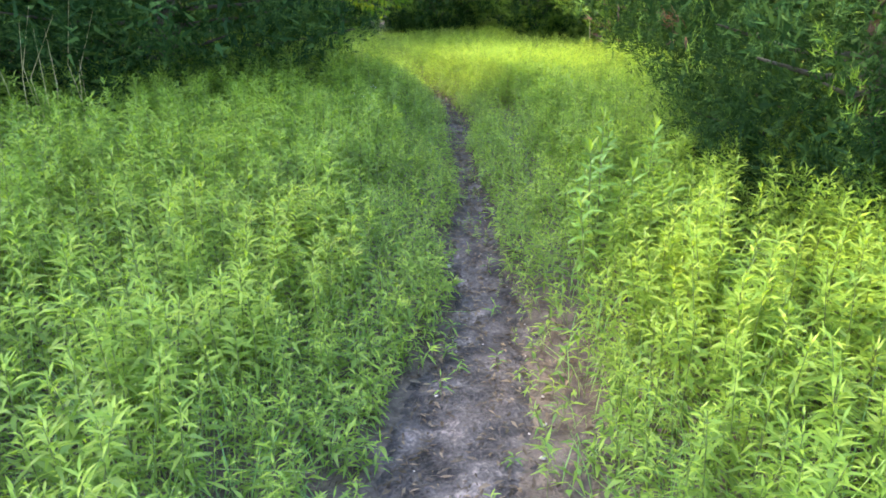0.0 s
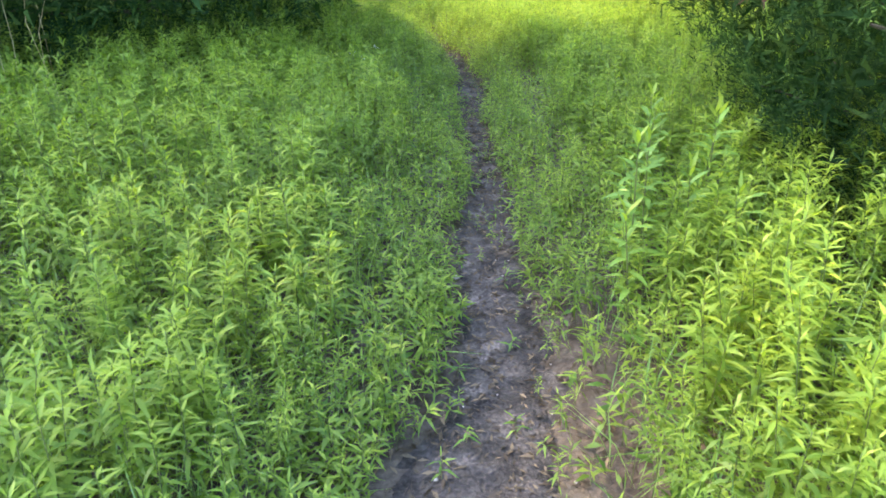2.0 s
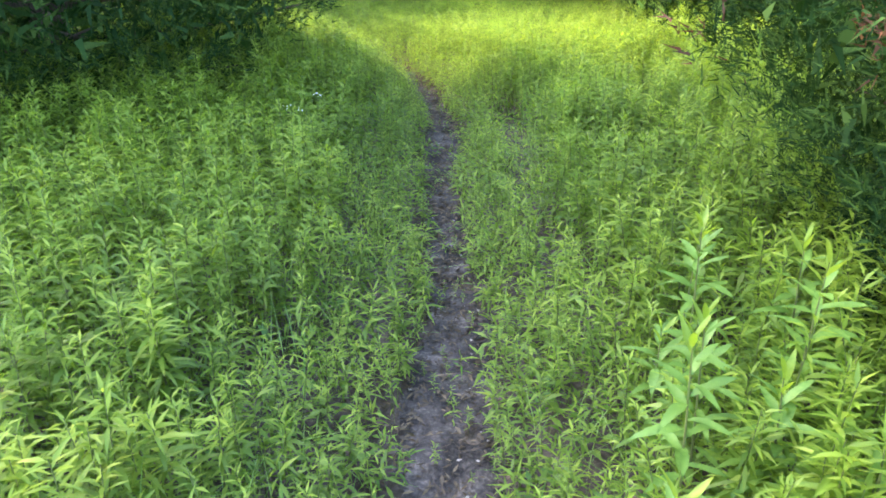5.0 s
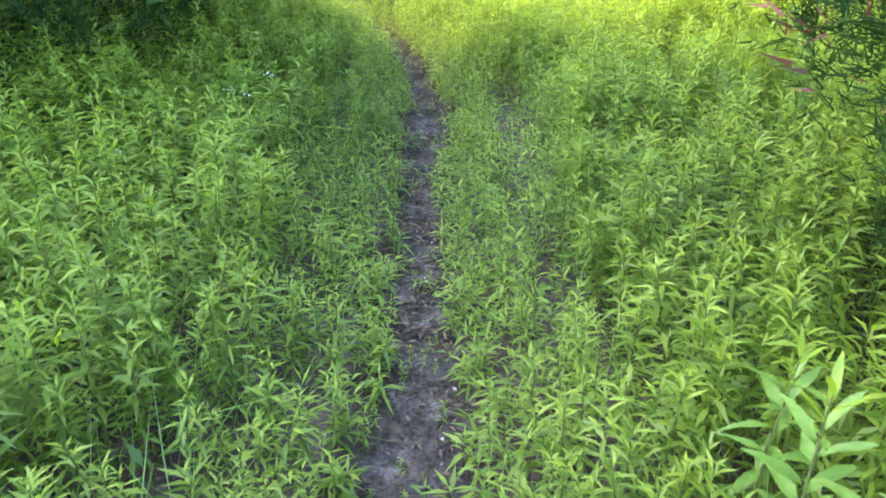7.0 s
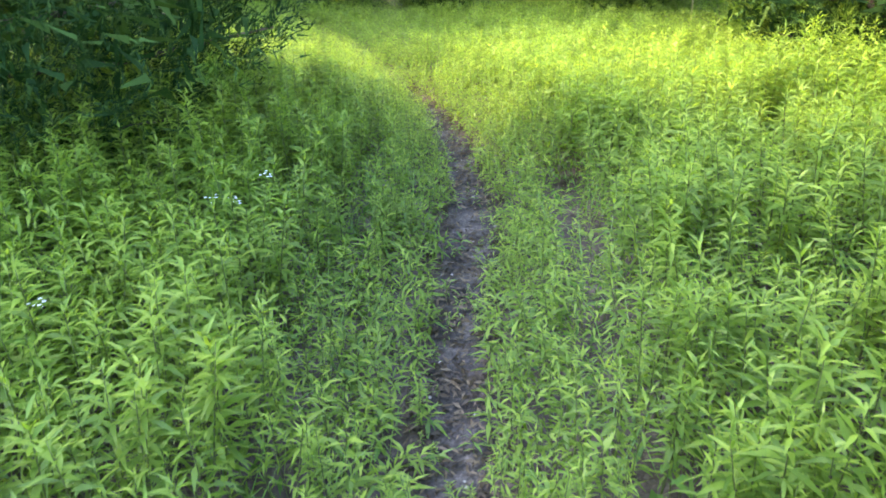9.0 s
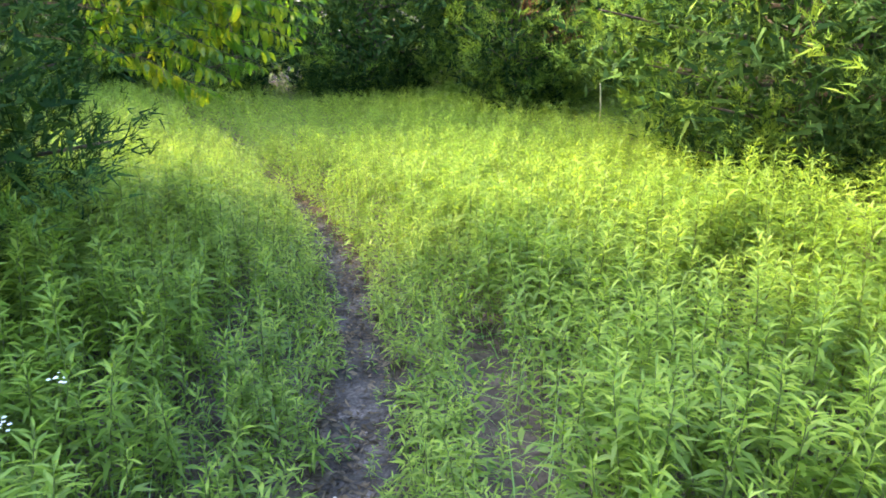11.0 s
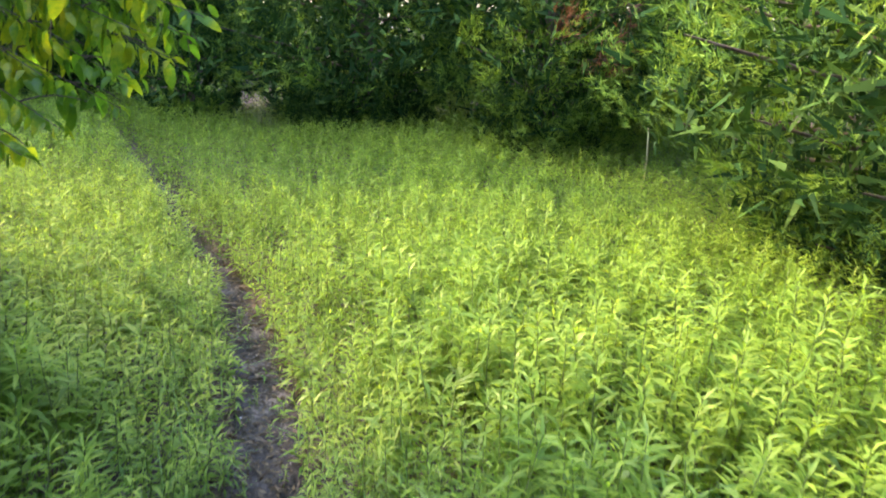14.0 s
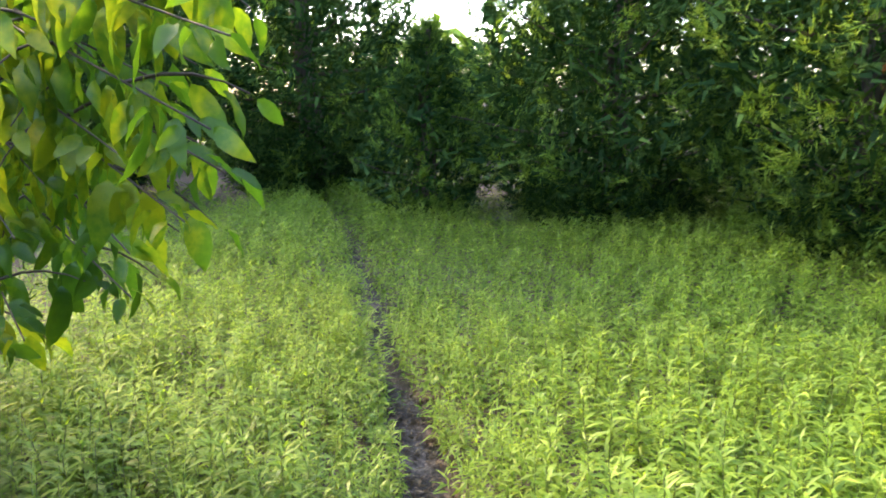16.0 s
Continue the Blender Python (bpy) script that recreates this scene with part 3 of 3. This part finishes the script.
def cherry_tree():
    r = random.Random(5)
    root = tagged(new("cherry_tree"), "young cherry tree with drooping glossy green leaves over the path", "tree")
    fork = Vector((-2.2, 8.85, 1.35))
    root.location = (-2.3, 8.9, 0)
    to_local = Matrix.Translation((2.3, -8.9, 0))
    zs = [(-2.3, 8.9, -0.05), (-2.31, 8.89, 0.5), (-2.25, 8.86, 1.0), (-2.2, 8.84, 1.6), (-2.12, 8.86, 2.3), (-2.1, 8.9, 2.9)]
    trunk = bent_branch([to_local @ Vector(p) for p in zs], 0.035, 0.008, 8)
    part("trunk", trunk, root, "slender dark bark")
    kinds = [broad_leaf("cherry_leaf", L, L * w, c, f, 0.012, M_CHERRY) for L, w, c, f in ((0.062, 0.22, 0.7, 0.25), (0.055, 0.23, 0.4, 0.35), (0.068, 0.2, 1.0, 0.2), (0.047, 0.21, 0.6, 0.45))]
    tips = [(-0.07, 7.70, 1.42), (-0.12, 7.76, 1.48), (-0.11, 7.72, 1.34), (-0.15, 7.80, 1.29), (-0.19, 7.78, 1.24), (-0.24, 7.84, 1.38), (-0.15, 7.80, 1.54), (-0.22, 7.86, 1.50),
            (-0.29, 7.82, 1.30), (-0.33, 7.86, 1.18), (-0.37, 7.90, 1.11), (-0.31, 7.92, 1.58), (-0.41, 7.82, 1.44), (-0.47, 7.88, 1.26), (-0.49, 7.84, 1.06), (-0.57, 7.80, 1.00),
            (-0.67, 7.96, 0.98), (-0.55, 7.90, 1.18), (-0.61, 7.96, 1.38), (-0.53, 7.98, 1.56)]
    for i, tip in enumerate(tips):
        tip = Vector(tip)
        start = fork + Vector((0.02, 0.01 * (i % 3), -0.2 + 0.75 * (tip.z - 0.95)))
        mid = start.lerp(tip, 0.5) + Vector((r.uniform(-.05, .05), r.uniform(-.05, .05), 0.12))
        pts = [start, start.lerp(mid, 0.5) + Vector((0, 0, 0.04)), mid, mid.lerp(tip, 0.55) + Vector((0, 0, 0.05)), tip]
        pts = [to_local @ p for p in pts]
        branch = part("branch", bent_branch(pts, 0.0045, 0.0012), root)
        dress(branch, pts, r, kinds, 0.52)
        for k in range(4):
            f = 0.62 + 0.10 * k
            g = f * 4
            j = min(3, int(g))
            place = pts[j].lerp(pts[j + 1], g - j)
            along = (pts[j + 1] - pts[j]).normalized()
            side = Vector((-along.y, along.x, 0)).normalized() * (1 if k % 2 else -1)
            end = place + (along * 0.7 + side * r.uniform(.4, .9) + Vector((0, 0, r.uniform(-.35, .35)))).normalized() * r.uniform(0.10, 0.18)
            twig = [place, place.lerp(end, 0.3) + Vector((0, 0, .012)), place.lerp(end, 0.55) + Vector((0, 0, .015)), place.lerp(end, 0.8) + Vector((0, 0, .01)), end]
            ob = part("branch", bent_branch(twig, 0.0025, 0.001, 4), root)
            dress(ob, twig, r, kinds, 0.15)
    return root


cherry_tree()

# ---- tall broad-leaved weeds under the cedar ----


def tall_weed(x, y, h, seed):
    r = random.Random(seed)
    z = float(ground_z(np.array([x]), np.array([y]))[0])
    root = tagged(new("tall_weed"), "tall pale green weed with long broad leaves beside the cedar", "plant", "tall weeds beside the cedar")
    root.location = (x, y, z - 0.01)
    bend = Vector((r.uniform(-.06, .04), r.uniform(-.05, .05), 0))
    pts = [Vector((0, 0, 0)), Vector((0, 0, h * 0.4)) + bend * 0.3, Vector((0, 0, h * 0.75)) + bend * 0.7, Vector((0, 0, h)) + bend]
    v, t = sticks(np.array(pts[:-1]), np.array(pts[1:]), np.array([.004, .0034, .0026]), np.array([.0034, .0026, .0012]), 5)
    part("stem", mesh_of("weed_stem", v, t, [M_STEM], smooth=True), root)
    n = int(30 * h / 0.7)
    for k in range(n):
        s = 0.12 + 0.88 * (k + 0.5) / n
        g = s * 3
        j = min(2, int(g))
        place = pts[j].lerp(pts[j + 1], g - j)
        a = k * 2.4 + r.uniform(-.3, .3)
        rise = 0.35 + 1.0 * s ** 6 + r.uniform(-.2, .2)
        way = (math.cos(a) * math.cos(rise), math.sin(a) * math.cos(rise), math.sin(rise))
        leaf_at(r.choice(WEED_YOUNG if s > 0.9 else WEED_LEAVES), root, place, way, r.uniform(-15, 15), (0.65 + 0.5 * math.sin(math.pi * s ** 1.3)) * r.uniform(0.85, 1.15))


WEED_LEAVES = [broad_leaf("weed_leaf", 0.10, 0.0105, 0.9, 0.3, 0.004, M_WEED), broad_leaf("weed_leaf", 0.088, 0.0098, 0.5, 0.35, 0.004, M_WEED)]
WEED_YOUNG = [broad_leaf("weed_leaf", 0.10, 0.010, 0.3, 0.4, 0.004, M_YOUNG)]
for k, (wx, wy, wh) in enumerate(((.66, 2.96, .74), (.80, 3.42, .80), (.97, 3.22, .80), (.62, 2.72, .55), (.74, 3.14, .70), (.88, 3.02, .62), (.84, 3.66, .66), (1.08, 3.45, .72), (.70, 3.38, .55), (1.02, 2.86, .60))):
    tall_weed(wx, wy, wh, 40 + k)

# ---- single goldenrods along the trail ----


def goldenrod_kinds():
    made = []
    for k, h in enumerate((0.20, 0.26, 0.32, 0.38, 0.44, 0.50, 0.56)):
        out = goldenrods(np.array([0.0]), np.array([-80.0]), np.array([h]), FINE, 44, 0.8, 0.06)
        for i, (v, t, slot) in enumerate(out):
            out[i] = (v + np.array([0, 80.0, 0]) , t, slot)
        stem = mesh_of("stem", out[2][0], out[2][1], [M_STEM])
        v, t, ix = joined(out[:2])
        foliage = mesh_of("foliage", v, t, [M_LEAF, M_YOUNG], ix)
        made.append((h, stem, foliage))
    return made


KINDS = goldenrod_kinds()


def single_goldenrods():
    r = random.Random(3)
    count = 0
    while count < 280:
        y = r.uniform(1.6, 8.2)
        d = r.uniform(0.0, 0.75)
        edge = np.interp(y, TRAIL_Y, TRAIL_L) - d if r.random() < 0.5 else np.interp(y, TRAIL_Y, TRAIL_R) + d
        x = float(edge)
        if d < 0.22 and x > 0 and y < 2.9:
            continue
        want = float(plant_height(np.array([x]), np.array([y]))[0]) * r.uniform(0.85, 1.2)
        h, stem, foliage = min(KINDS, key=lambda q: abs(q[0] - want))
        z = float(ground_z(np.array([x]), np.array([y]))[0])
        ob = tagged(new("goldenrod_plant", stem), "leafy green goldenrod plant at the edge of the footpath", "plant", "goldenrods along the path")
        ob.matrix_basis = pose(x, y, z, r.uniform(-5, 5), r.uniform(-5, 5), r.uniform(0, 360)) @ Matrix.Scale(r.uniform(0.9, 1.12), 4)
        part("foliage", foliage, ob)
        count += 1


single_goldenrods()


def sprouts():
    r = random.Random(21)
    spots = [(0.30, 2.06, 0.16), (0.12, 1.35, 0.2), (0.02, 1.2, 0.16), (0.22, 3.62, 0.11), (0.17, 3.75, 0.10), (0.14, 4.0, 0.09), (0.24, 4.2, 0.12), (0.12, 4.35, 0.12)]
    while len(spots) < 120:
        y = r.uniform(2.2, 9.5)
        f = r.choice((r.uniform(-0.1, 0.25), r.uniform(0.7, 1.1), r.uniform(0.2, 0.8)))
        x = (1 - f) * float(np.interp(y, TRAIL_Y, TRAIL_L)) + f * float(np.interp(y, TRAIL_Y, TRAIL_R))
        spots.append((x, y, r.uniform(0.05, 0.13)))
    for x, y, h in spots:
        kh, stem, foliage = KINDS[r.randrange(2)]
        z = float(ground_z(np.array([x]), np.array([y]))[0])
        ob = tagged(new("goldenrod_sprout", stem), "small green goldenrod sprout growing on the bare path", "plant", "sprouts on the path")
        ob.matrix_basis = pose(x, y, z + 0.005, 0, 0, r.uniform(0, 360)) @ Matrix.Scale(h / kh, 4)
        part("foliage", foliage, ob)


sprouts()

# ---- dry grass, stones and litter ----


def dry_grass():
    root = tagged(new("dry_grass_clump"), "tall dry tan grass stalks standing before the cedars", "dry grass")
    root.location = (-3.05, 5.6, 0)
    r = np.random.default_rng(8)
    for k in range(9):
        a = np.array([[r.normal(0, .12), r.normal(0, .12), 0]])
        h = r.uniform(0.9, 1.35)
        b = a + np.array([[r.normal(0, .05), r.normal(0, .05), h * 0.6]])
        c = b + np.array([[r.normal(0, .12), r.normal(0, .12), h * 0.4]])
        v, t, _ = joined([(*sticks(a, b, np.array([.004]), np.array([.003])), 0), (*sticks(b, c, np.array([.003]), np.array([.0015])), 0)])
        part("stalk", mesh_of("stalk", v, t, [M_TAN]), root)


dry_grass()


def stone_mesh(seed):
    r = random.Random(seed)
    bm = bmesh.new()
    bmesh.ops.create_icosphere(bm, subdivisions=2, radius=1)
    sx, sy, sz = r.uniform(.8, 1.3), r.uniform(.6, 1), r.uniform(.4, .7)
    for vv in bm.verts:
        k = 1 + 0.22 * noise.noise(vv.co * 1.7 + Vector((seed, 0, 0)))
        vv.co = Vector((vv.co.x * sx, vv.co.y * sy, vv.co.z * sz)) * k
    me = bpy.data.meshes.new("stone")
    bm.to_mesh(me)
    bm.free()
    me.materials.append(M_STONE)
    return me


STONES = [stone_mesh(k) for k in range(4)]


def stones():
    r = random.Random(12)
    spots = [(0.15, 4.1, .008), (0.19, 3.48, .012), (0.01, 3.32, .016), (0.33, 1.9, .010), (0.30, 1.7, .009)]
    while len(spots) < 90:
        y = r.uniform(1.4, 9)
        f = r.random()
        x = (1 - f) * float(np.interp(y, TRAIL_Y, TRAIL_L)) + f * float(np.interp(y, TRAIL_Y, TRAIL_R))
        spots.append((x, y, r.uniform(0.003, 0.007)))
    for x, y, s in spots:
        z = float(ground_z(np.array([x]), np.array([y]))[0]) + 0.010
        ob = tagged(new("stone", r.choice(STONES)), "small pale stone lying on the dirt path", "stone", "stones on the path")
        ob.matrix_basis = pose(x, y, z, 0, 0, r.uniform(0, 360)) @ Matrix.Scale(s, 4)


stones()


def litter():
    n = 5200
    y = rng.uniform(0.8, 10, n)
    f = rng.uniform(-0.35, 1.35, n)
    x = np.interp(y, TRAIL_Y, TRAIL_L) * (1 - f) + np.interp(y, TRAIL_Y, TRAIL_R) * f
    a = rng.uniform(0, 6.28, n)
    ln = rng.uniform(0.01, 0.055, n) * (rng.random(n) ** 1.5 * 1.3 + 0.3)
    z = ground_z(x, y) + 0.014 + rng.random(n) * 0.006
    p = np.stack((x, y, z), 1)
    q = p + np.stack((np.cos(a) * ln, np.sin(a) * ln, rng.normal(0, 0.004, n)), 1)
    v1, t1 = sticks(p, q, rng.uniform(0.0008, 0.0022, n), np.full(n, 0.0006))
    m = 9000
    k = rng.integers(0, n, m)
    l2 = rng.uniform(0.015, 0.05, m)
    v2, t2 = leaves(PLAIN, p[k] + rng.normal(0, 0.02, (m, 3)) * np.array([1, 1, 0.1]), rng.uniform(0, 6.28, m), rng.normal(0.05, 0.12, m), rng.normal(0.2, 0.3, m), l2, l2 * 0.14, 0.3, rng.normal(0, 0.5, m))
    v, t, ix = joined([(v1, t1, 0), (v2, t2, 1)])
    tagged(new("litter", mesh_of("litter", v, t, [M_TWIG, M_DEAD], ix)), "brown twigs and dead leaves scattered on the path", "litter", kind="stuff")


litter()


def white_flower(x, y, h, seed):
    """A thin stalk with a loose head of tiny white flowers."""
    r = random.Random(seed)
    z = float(ground_z(np.array([x]), np.array([y]))[0])
    root = tagged(new("white_wildflower"), "small white wildflower heads on a thin green stalk", "flower", "white wildflowers")
    root.location = (x, y, z)
    v, t = sticks(np.array([[0, 0, -0.01]]), np.array([[0.01, 0, h]]), np.array([0.002]), np.array([0.001]))
    part("stalk", mesh_of("flower_stalk", v, t, [M_STEM]), root)
    for k in range(7):
        a, d = k * 2.4, 0.006 + 0.004 * k
        top = np.array([[0.01 + math.cos(a) * d, math.sin(a) * d, h + r.uniform(0.01, 0.03)]])
        n = 8
        v, t = leaves(FLAT, np.repeat(top, n, 0), np.arange(n) * 2 * np.pi / n, np.full(n, 0.3), np.full(n, 0.2), np.full(n, 0.007), np.full(n, 0.0022))
        v2, t2 = sticks(np.array([[0.01, 0, h - 0.02]]), top, np.array([0.0008]), np.array([0.0006]))
        v, t, ix = joined([(v, t, 0), (v2, t2, 1)])
        part("flower_head", mesh_of("flower_head", v, t, [M_WHITE, M_STEM], ix), root)


for k, (fx, fy) in enumerate(((-0.71, 5.98), (-0.76, 5.9), (-0.62, 6.1), (-1.0, 5.2))):
    white_flower(fx, fy, 0.42 + 0.03 * (k % 3), 70 + k)


def bare_stake(x, y, h):
    a = np.array([[0, 0, -0.02], [0.01, 0, h * 0.5]])
    b = np.array([[0.01, 0, h * 0.5], [-0.01, 0.01, h]])
    v, t = sticks(a, b, np.array([0.012, 0.010]), np.array([0.010, 0.007]), 6)
    ob = tagged(new("dead_stem", mesh_of("dead_stem", v, t, [M_TAN])), "pale dead stem standing upright among the cedars", "dead stem")
    ob.location = (x, y, float(ground_z(np.array([x]), np.array([y]))[0]))


bare_stake(2.3, 11.9, 0.5)
